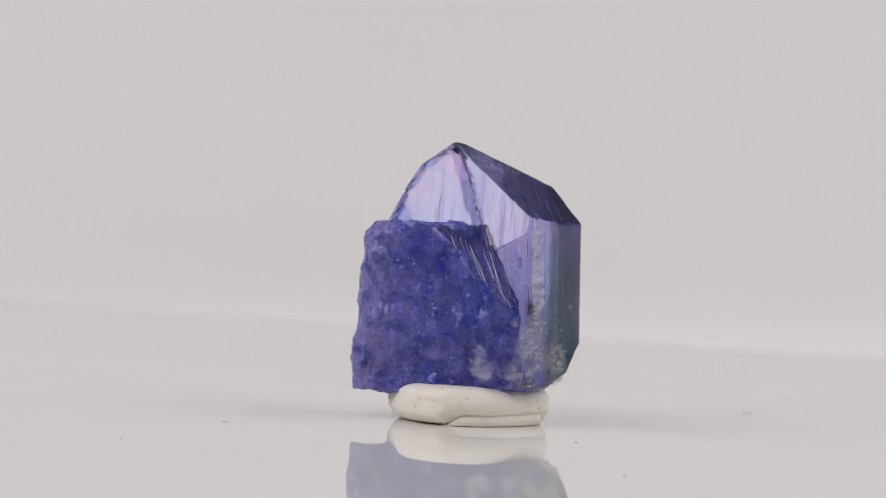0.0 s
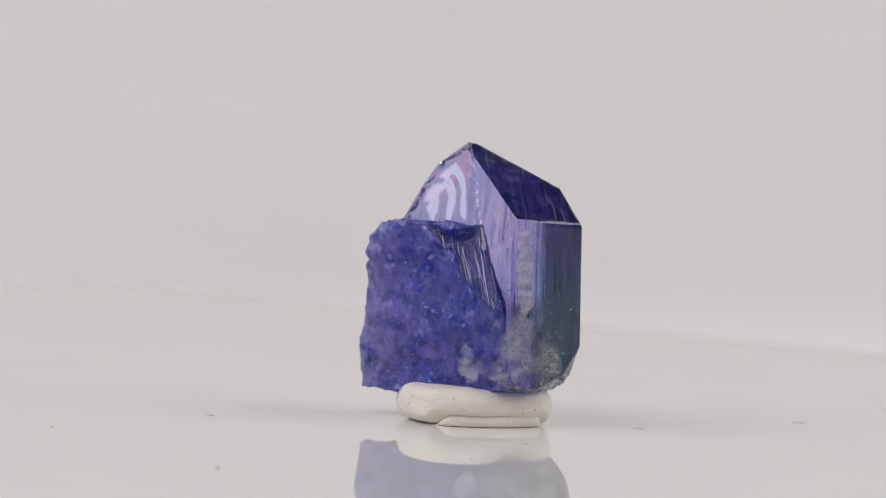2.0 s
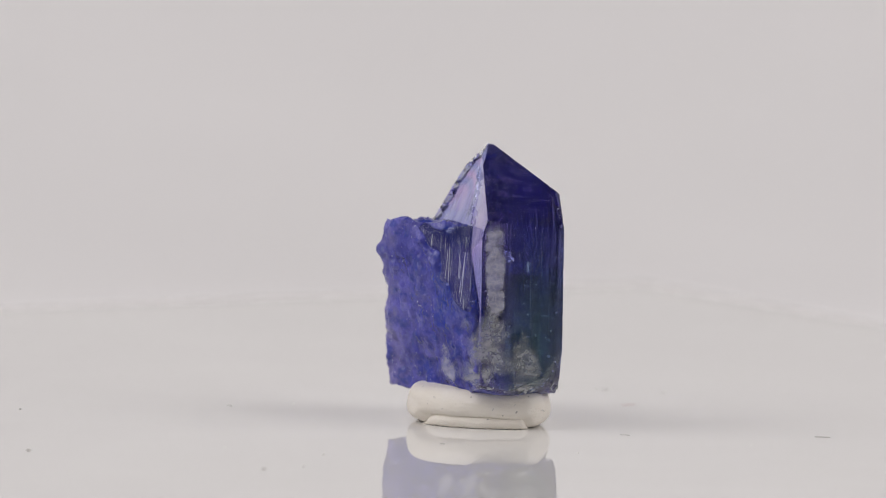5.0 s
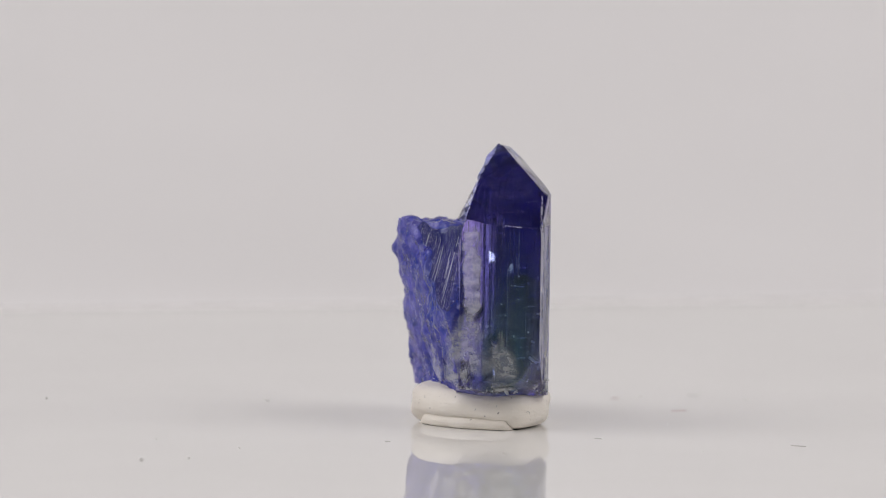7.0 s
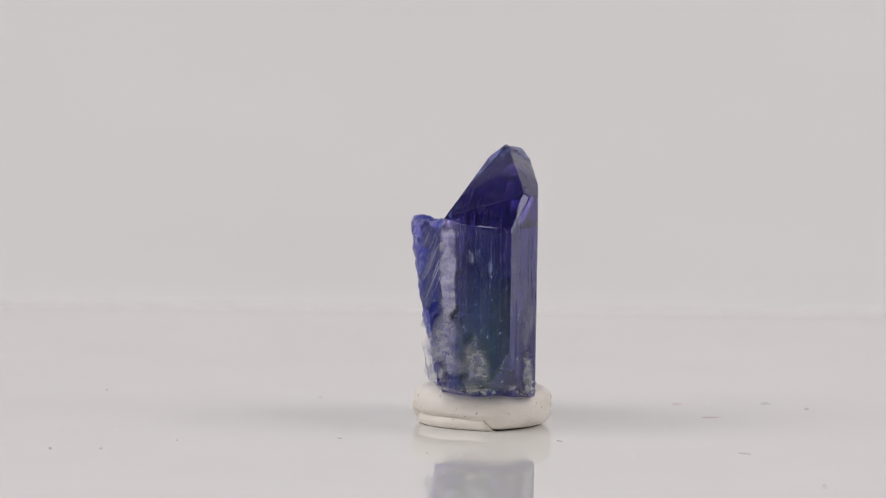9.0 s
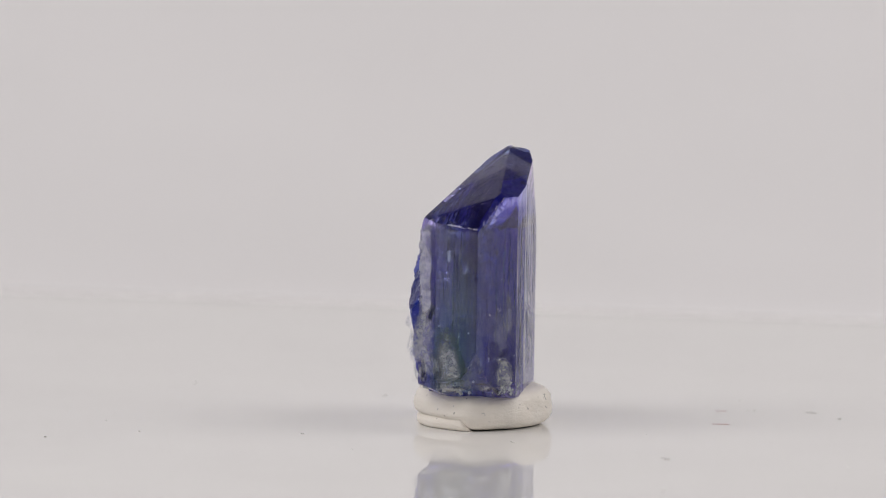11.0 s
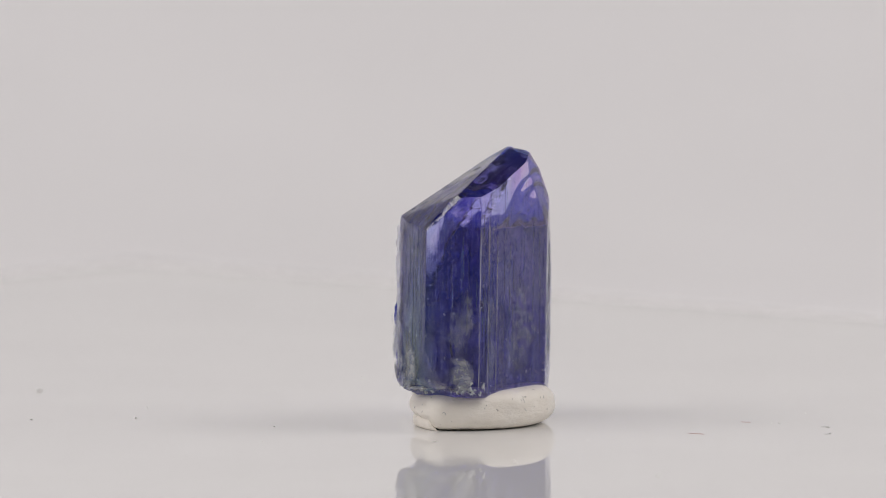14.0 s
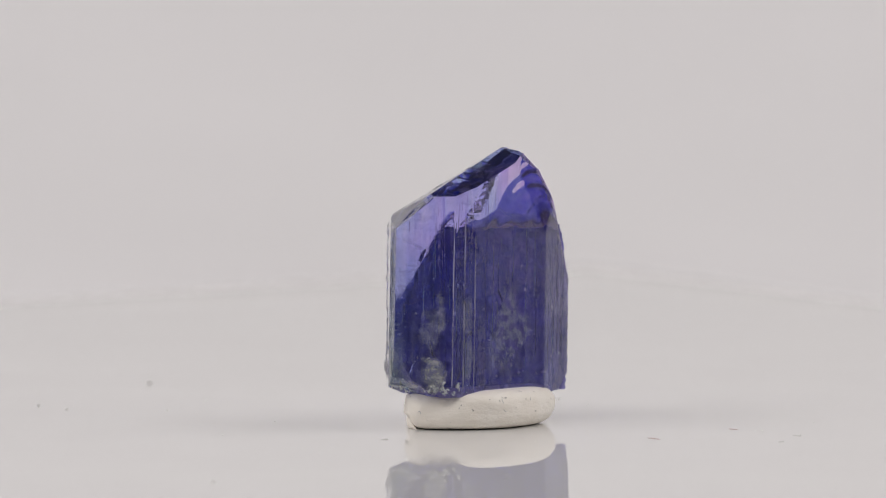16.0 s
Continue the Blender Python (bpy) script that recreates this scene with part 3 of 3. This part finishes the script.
    tagged(part("scratches", scratches, GLINT, parent, "scratches down the smooth break, pale to paint their reflections"), kind="stuff")
    bmesh.ops.scale(bm, vec=(MM, MM, MM), verts=bm.verts)
    return part("rough_crystal", bm, ROUGH, parent, "pitted violet-blue broken crystal block", True)


def crust(name, parent, centre, az, el, wide, high, thick, seed, mat, label, square=1.0, grain=0.9):
    """A raised, ragged skin on a face of the crystal, thickest in its middle."""
    n = facet(az, el, 0)[0]
    u = Vector((0, 0, 1)).cross(n).normalized()
    v = n.cross(u)
    c, off = Vector(centre), Vector((seed * 3.7, seed * 1.3, 0))
    nu, nv = max(12, int(wide * 2.6 / 0.11)), max(12, int(high * 2.6 / 0.11))
    bm = bmesh.new()
    layer = bm.verts.layers.float.new("cover")
    top, low, rise, cover = {}, {}, {}, {}
    for i in range(nu + 1):
        for j in range(nv + 1):
            a, b = 1.3 * wide * (2 * i / nu - 1), 1.3 * high * (2 * j / nv - 1)
            q = Vector((a, b, 0)) + off
            m = 1 - ((abs(a) / wide) ** (2 * square) + (abs(b) / high) ** (2 * square)) + 0.75 * noise.noise(q * grain) + 0.35 * noise.noise(q * 2.6 * grain)
            h = thick * (1.1 * ease(m * 1.6 + 0.3) - 0.25 + 0.40 * noise.noise(q * 1.5) * ease(m) + 0.05 * noise.noise(q * 5.0))
            rise[i, j] = h if m > -0.35 else -1.0
            cover[i, j] = ease((m + 0.15) / 1.25)
            p = c + u * a + v * b
            top[i, j], low[i, j] = p + n * h, p - n * 0.3
    made = {}

    def vert(kind, key, p):
        if (kind, key) not in made:
            made[kind, key] = bm.verts.new(p * MM)
            made[kind, key][layer] = cover[key] * kind
        return made[kind, key]

    for i in range(nu):
        for j in range(nv):
            ring = [(i, j), (i + 1, j), (i + 1, j + 1), (i, j + 1)]
            if max(rise[k] for k in ring) > -0.22 * thick and min(rise[k] for k in ring) > -0.9:
                bm.faces.new([vert(1, k, top[k]) for k in ring])
                bm.faces.new([vert(0, k, low[k]) for k in ring][::-1])
    back = {w: key for key, w in made.items()}
    for e in [e for e in bm.edges if e.is_boundary]:
        a, b = e.verts
        if back[a][0] == 1:
            bm.faces.new((a, b, made[0, back[b][1]], made[0, back[a][1]]))
    crisp(bm, 50)
    return part(name, bm, mat, parent, label, True)


def inclusions(parent):
    """Small pale flakes caught inside the foot of the clear crystal."""
    rnd = random.Random(11)
    bm = bmesh.new()
    walls = []
    for k in range(len(PLAN)):
        n, d = side(PLAN[k - 1], PLAN[k])
        walls.append((n, d) if n.dot(Vector((0, 1, 0))) < d else (-n, -d))
    made = 0
    while made < 210:
        p = Vector((rnd.uniform(-7, 9), rnd.uniform(-3, 5.5), 3.2 + 9.5 * rnd.random() ** 1.4))
        gap = min(d - n.dot(p) for n, d in walls)
        if not 0.15 < gap < 1.3 or p.x - 0.4 * p.z > 6.6:
            continue
        made += 1
        size = rnd.choice((0.03, 0.04, 0.06, 0.09, 0.16))
        m = Matrix.Translation(p) @ Euler((rnd.uniform(0, 6), rnd.uniform(0, 6), rnd.uniform(0, 6))).to_matrix().to_4x4() @ Matrix.Diagonal((size, size * rnd.uniform(0.4, 1), 0.025, 1))
        bmesh.ops.create_icosphere(bm, subdivisions=1, radius=1, matrix=m)
    bmesh.ops.scale(bm, vec=(MM, MM, MM), verts=bm.verts)
    return tagged(part("inclusions", bm, FLAKE, parent, "tiny pale flakes inside the crystal"), kind="stuff")


def absorption_sheets(parent):
    """Made-up tinted sheets across the clear crystal's width that imitate absorption, so that light is tinted more the
    longer its way along it.
    """
    faces, roof = crystal_faces()
    inner = [(n, d - 0.22) for n, d in faces] + [(FRACTURE[0], FRACTURE[1] - 1.1)]
    for x, tint in [(-5.6, (0.80, 0.64, 0.98)), (-3.6, (0.79, 0.68, 0.98)), (-1.6, (0.77, 0.73, 0.98)), (0.4, (0.75, 0.79, 0.98)),
                    (2.4, (0.82, 0.78, 0.98)), (4.4, (0.72, 0.86, 0.97)), (6.2, (0.64, 0.92, 0.96)), (7.6, (0.68, 0.93, 0.96))]:
        m, t, out = material("absorption_sheet")
        streak = span(t, speckle(t, place(t, (1.5, 1.5, 0.08)), 1.0, 4), 0.35, 0.65)
        y = node(t, "ShaderNodeSeparateXYZ", {"Vector": place(t)}).outputs["Y"]
        tone = blend(t, span(t, y, 3.2, 1.0), (0.88, 0.82, 0.99), [c + 0.8 * (1 - c) for c in tint])
        col = blend(t, 1.0, tone, blend(t, streak, (0.88, 0.90, 0.97), (1.0, 1.0, 1.0)), "MULTIPLY")
        t.links.new(node(t, "ShaderNodeBsdfTransparent", {"Color": col}).outputs[0], out.inputs[0])
        bm = cut_from(inner + [(Vector((1, 0, 0)), x + 0.02), (Vector((-1, 0, 0)), 0.02 - x)])
        bmesh.ops.delete(bm, geom=[f for f in bm.faces if f.calc_center_median().x < x + 0.019], context="FACES_ONLY")
        bmesh.ops.delete(bm, geom=[v for v in bm.verts if not v.link_faces], context="VERTS")
        bmesh.ops.scale(bm, vec=(MM, MM, MM), verts=bm.verts)
        part("absorption_sheet", bm, m, parent, "added tinted sheet inside the crystal that imitates absorption")


def growth_lines(parent):
    """Fine ridges: upright on the walls, along the slope on the two roof faces."""
    faces, roof = crystal_faces()
    rnd = random.Random(17)
    bm = bmesh.new()
    up = Vector((0, 0, 1))
    jobs = [(f, up, 32, 9.0) for f in faces[:roof]] + [(faces[roof], None, 18, 2.4), (faces[roof + 1], None, 12, 2.0)]
    for (n, d), way, count, most in jobs:
        if way is None:
            across = up.cross(n).normalized()
            ways = (across, (n.cross(across) * 0.9 + across * 0.45).normalized())
        else:
            ways = (way,)
        made = tries = 0
        while made < count and tries < 4000:
            tries += 1
            way = ways[tries % len(ways)]
            u = way.cross(n).normalized()
            p = Vector((rnd.uniform(-9, 10), rnd.uniform(-5, 6), rnd.uniform(3, 22)))
            p -= n * (n.dot(p) - d)
            half = rnd.uniform(0.12, 1.0) ** 1.5 * most / 2
            ends = (p - way * half, p + way * half)
            if any(f[0].dot(e) > f[1] - 0.08 for f in faces if f[0].dot(n) < 0.9999 for e in ends) or any(LEANING[0].dot(e) > LEANING[1] - 0.05 or FRACTURE[0].dot(e) > FRACTURE[1] - 0.2 and e.x < ridge_x(e.z) + 0.3 for e in (*ends, p)):
                continue
            made += 1
            wide = rnd.choice((0.010, 0.014, 0.02, 0.032))
            vs = [[bm.verts.new((e + u * a + n * h) * MM) for a, h in ((-wide, -0.02), (-wide * 0.4, 0.014), (wide * 0.4, 0.014), (wide, -0.02))] for e in ends]
            for k in range(4):
                bm.faces.new((vs[0][k - 1], vs[0][k], vs[1][k], vs[1][k - 1]))
            bm.faces.new(vs[0][::-1])
            bm.faces.new(vs[1])
    return tagged(part("striation", bm, GROWTH_LINE, parent, "fine raised growth lines on the faces"), kind="stuff")


def edge_highlights(parent):
    """Narrow pale tubes along the blunted back edge, painting its highlight strips."""
    m, t, out = material("painted_highlight")
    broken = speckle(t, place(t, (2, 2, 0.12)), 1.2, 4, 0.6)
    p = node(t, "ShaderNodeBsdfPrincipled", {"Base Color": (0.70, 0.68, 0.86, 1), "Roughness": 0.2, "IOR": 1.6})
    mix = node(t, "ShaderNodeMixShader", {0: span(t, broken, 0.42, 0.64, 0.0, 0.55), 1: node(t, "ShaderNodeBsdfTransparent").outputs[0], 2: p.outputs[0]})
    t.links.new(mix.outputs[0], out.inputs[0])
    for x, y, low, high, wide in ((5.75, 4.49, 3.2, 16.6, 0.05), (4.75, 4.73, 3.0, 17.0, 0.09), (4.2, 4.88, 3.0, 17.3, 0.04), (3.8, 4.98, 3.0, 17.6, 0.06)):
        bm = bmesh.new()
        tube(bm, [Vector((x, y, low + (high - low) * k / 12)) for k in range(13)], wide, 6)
        part("edge_highlight", bm, m, parent, "thin pale tube painting a highlight along the crystal's edge")


def foot_crumbs(parent):
    """White crumbs stuck along the crystal's foot."""
    faces, _ = crystal_faces()
    rnd = random.Random(41)
    bm = bmesh.new()
    for az0, spread, z0, count in ((46, 22, 3.2, 40), (-28, 22, 3.3, 16), (-62, 10, 3.5, 10)):
        for _ in range(count):
            a = radians(rnd.gauss(az0, spread * 0.5))
            o, way = Vector((3.0, 1.0, z0 + abs(rnd.gauss(0, 0.45)) - 0.35)), Vector((math.cos(a), math.sin(a), 0))
            reach = min((d - n.dot(o)) / n.dot(way) for n, d in faces if n.dot(way) > 1e-3)
            size = rnd.choice((0.05, 0.07, 0.10, 0.14, 0.22))
            m = Matrix.Translation(o + way * (reach - size * 0.45)) @ Euler((rnd.uniform(0, 6), rnd.uniform(0, 6), 0)).to_matrix().to_4x4() @ Matrix.Diagonal((size, size * rnd.uniform(0.5, 1), size * rnd.uniform(0.4, 0.8), 1))
            for v in bmesh.ops.create_icosphere(bm, subdivisions=2, radius=1, matrix=m)["verts"]:
                v.co += (v.co - m.translation) * 1.3 * noise.noise(v.co * 4 / size ** 0.5)
    bmesh.ops.scale(bm, vec=(MM, MM, MM), verts=bm.verts)
    return tagged(part("foot_crumbs", bm, CRUMB, parent, "white crumbs along the crystal foot"), kind="stuff")


def inner_fractures(parent):
    """Thin healed cracks inside the clear crystal that flash as it turns."""
    m, t, out = material("inner_crack")
    g = node(t, "ShaderNodeBsdfGlass", {"Color": (0.95, 0.96, 1.0, 1), "Roughness": 0.04, "IOR": 0.66})
    t.links.new(g.outputs[0], out.inputs[0])
    rnd = random.Random(21)
    bm = bmesh.new()
    for k in range(40):
        p = Vector((rnd.uniform(-2.5, 6.8), rnd.uniform(-0.8, 2.0), rnd.uniform(4.0, 14.0)))
        size = rnd.uniform(0.25, 0.7) if k < 18 else rnd.uniform(0.06, 0.25)
        m4 = Matrix.Translation(p) @ Euler((1.57 + rnd.uniform(-0.5, 0.5), rnd.uniform(-0.7, 0.7), rnd.uniform(0, 6))).to_matrix().to_4x4() @ Matrix.Diagonal((size * rnd.uniform(0.2, 0.5), size, 0.02, 1))
        made = bmesh.ops.create_icosphere(bm, subdivisions=3, radius=1, matrix=m4)["verts"]
        for v in made:
            v.co += (v.co - p) * 0.8 * noise.noise(v.co * 2.6)
            v.co.z += 0.10 * noise.noise(v.co * 1.5)
    bmesh.ops.scale(bm, vec=(MM, MM, MM), verts=bm.verts)
    return tagged(part("inner_fractures", bm, m, parent, "small bright cracks inside the crystal", True), kind="stuff")


def crystal():
    base = new("crystal_specimen")
    tagged(base, "blue-violet gem crystal cluster standing on a putty foot", "crystal")
    main_crystal(base)
    rough_crystal(base)
    crust("pale_vein", base, (5.68, -2.60, 12.6), -49, 0, 0.9, 3.9, 0.34, 1, VEIN, "frosty white upright vein on the crystal face", 2.0, 0.6)
    crust("crust", base, (5.4, -2.85, 6.7), -49, 0, 2.4, 2.9, 0.26, 2, CRUST, "grey-white fibrous crust", 1.0, 0.6)
    crust("crust", base, (4.4, -3.2, 4.3), -75, -8, 1.8, 1.4, 0.20, 3, CRUST, "grey-white fibrous crust", 1.0, 0.8)
    crust("crust", base, (1.5, -3.10, 5.0), -104, -12, 1.3, 1.8, 0.34, 4, VEIN, "pale lumpy crust", 1.0, 0.8)
    crust("crust", base, (7.35, -0.87, 5.3), -39.5, 0, 1.5, 2.3, 0.05, 19, CRUST, "thin pale frost on the crystal face", 1.0, 0.6)
    crust("crust", base, (7.0, -0.5, 3.26), -5, -55, 1.4, 0.45, 0.07, 5, CRUST, "pale broken crust along the foot", 1.0, 1.1)
    crust("crust", base, (7.7, 2.2, 3.5), 30, -28, 0.7, 0.4, 0.06, 6, VEIN, "pale broken crust along the foot", 1.0, 1.1)
    crust("crust", base, (6.85, 3.58, 3.5), 49.5, 0, 0.9, 0.6, 0.12, 7, CRUST, "pale broken crust along the foot", 1.0, 1.1)
    crust("crust", base, (2.9, 4.80, 6.3), 82, 0, 0.5, 3.8, 0.06, 13, CRUST, "thin pale frost on the crystal face", 2.0, 0.5)
    crust("crust", base, (6.95, 3.50, 4.6), 49.5, 0, 1.2, 1.5, 0.10, 15, CRUST, "grey-white broken patch at the crystal foot", 1.0, 0.7)
    crust("frost", base, (4.7, 4.74, 7.4), 74.5, 0, 0.8, 4.4, 0.04, 16, FROST, "wispy grey cloud along the crystal edge", 1.5, 0.5)
    crust("frost", base, (6.95, 3.50, 8.6), 49.5, 0, 1.3, 2.2, 0.04, 17, FROST, "wispy grey cloud in the crystal face", 1.0, 0.6)
    crust("frost", base, (0.6, 5.22, 7.8), 85.5, 0, 2.8, 3.6, 0.04, 18, FROST, "wispy grey cloud in the crystal face", 1.0, 0.5)
    inclusions(base)
    absorption_sheets(base)
    inner_fractures(base)
    growth_lines(base)
    edge_highlights(base)
    foot_crumbs(base)
    return rides(base, pose(0, 0, 0))


crystal()


# ---------- lint and dust on the sheet ----------
def thread(x, y, spin, length, bend, seed, mat, radius=0.015, label="short dark curled fibre lying on the sheet"):
    bm = bmesh.new()
    tube(bm, [p + Vector((0, 0, radius)) for p in curl(length, bend, seed)], radius)
    if seed % 3 == 0:
        tube(bm, [Matrix.Rotation(2.2, 3, "Z") @ (p * 0.6) + Vector((0.1, 0.1, radius)) for p in curl(length, bend, seed + 50)], radius)
    ob = tagged(mesh_object("lint_fibre", bm, mat), label, "fibre", "fibres on the sheet")
    return rides(ob, on_sheet(x, y, 0, spin))


def speck(x, y, size, seed, mat):
    rnd = random.Random(seed)
    bm = bmesh.new()
    for _ in range(3):
        m = Matrix.Translation((rnd.uniform(-0.5, 0.5) * size, rnd.uniform(-0.5, 0.5) * size, 0.25 * size)) @ Matrix.Diagonal((size * rnd.uniform(0.3, 0.7), size * rnd.uniform(0.3, 0.6), size * 0.25, 1))
        bmesh.ops.create_icosphere(bm, subdivisions=2, radius=1, matrix=m)
    for v in bm.verts:
        v.co += v.co.normalized() * noise.noise(v.co * 4 / size + Vector((seed, 0, 0))) * size * 0.15
        v.co.z = max(v.co.z, 0.0)
    bmesh.ops.scale(bm, vec=(MM, MM, MM), verts=bm.verts)
    ob = tagged(mesh_object("dust_speck", bm, mat), "tiny grey crumb of dust on the sheet", "dust", "dust on the sheet")
    return rides(ob, on_sheet(x, y))


thread(13.4, 4.7, 30, 1.1, 1.2, 3, LINT)
thread(-9.3, 27.8, 60, 1.0, 2.0, 6, LINT)
thread(-5.0, 30.3, 80, 1.2, 6.0, 7, LINT)
thread(-0.6, 20.8, 100, 1.6, 1.0, 8, RED, 0.016, "thin reddish fibre lying on the sheet")
thread(-9.9, 20.5, 95, 0.9, 0.6, 10, RED, 0.016, "thin reddish fibre lying on the sheet")
thread(23.4, 17.1, 40, 1.4, 2.5, 11, DUST, 0.025, "pale grey fibre lying on the sheet")
thread(-18.7, -7.3, 5, 0.7, 2.0, 9, LINT, 0.022)
thread(9.0, -12.1, 70, 0.5, 1.0, 13, LINT, 0.025)
thread(26.9, 31.3, 20, 0.8, 1.0, 14, DUST, 0.025, "pale grey fibre lying on the sheet")
for k, (x, y, size) in enumerate([(-10.3, 23.2, 0.30), (12.4, -36.2, 0.7), (13.0, -32.2, 0.5), (-6.3, -42.7, 0.8), (8.4, -25.2, 0.4), (44.6, 17.4, 0.6), (1.0, -28.4, 0.35), (19.3, -7.6, 0.3),
                                  (23.8, 7.9, 0.25), (-17.9, 21.8, 0.25), (-26.5, -23.4, 0.5), (-16.6, -2.0, 0.25), (-10.2, 22.6, 0.2), (7.1, 15.0, 0.22), (-10.0, 27.6, 0.25)]):
    speck(x, y, size * 0.34, k + 1, DUST)


def motions():
    for thing, base in TURNING:
        walk(thing, [(k / 2, turn(k / 2) @ base) for k in range(33)])


motions()
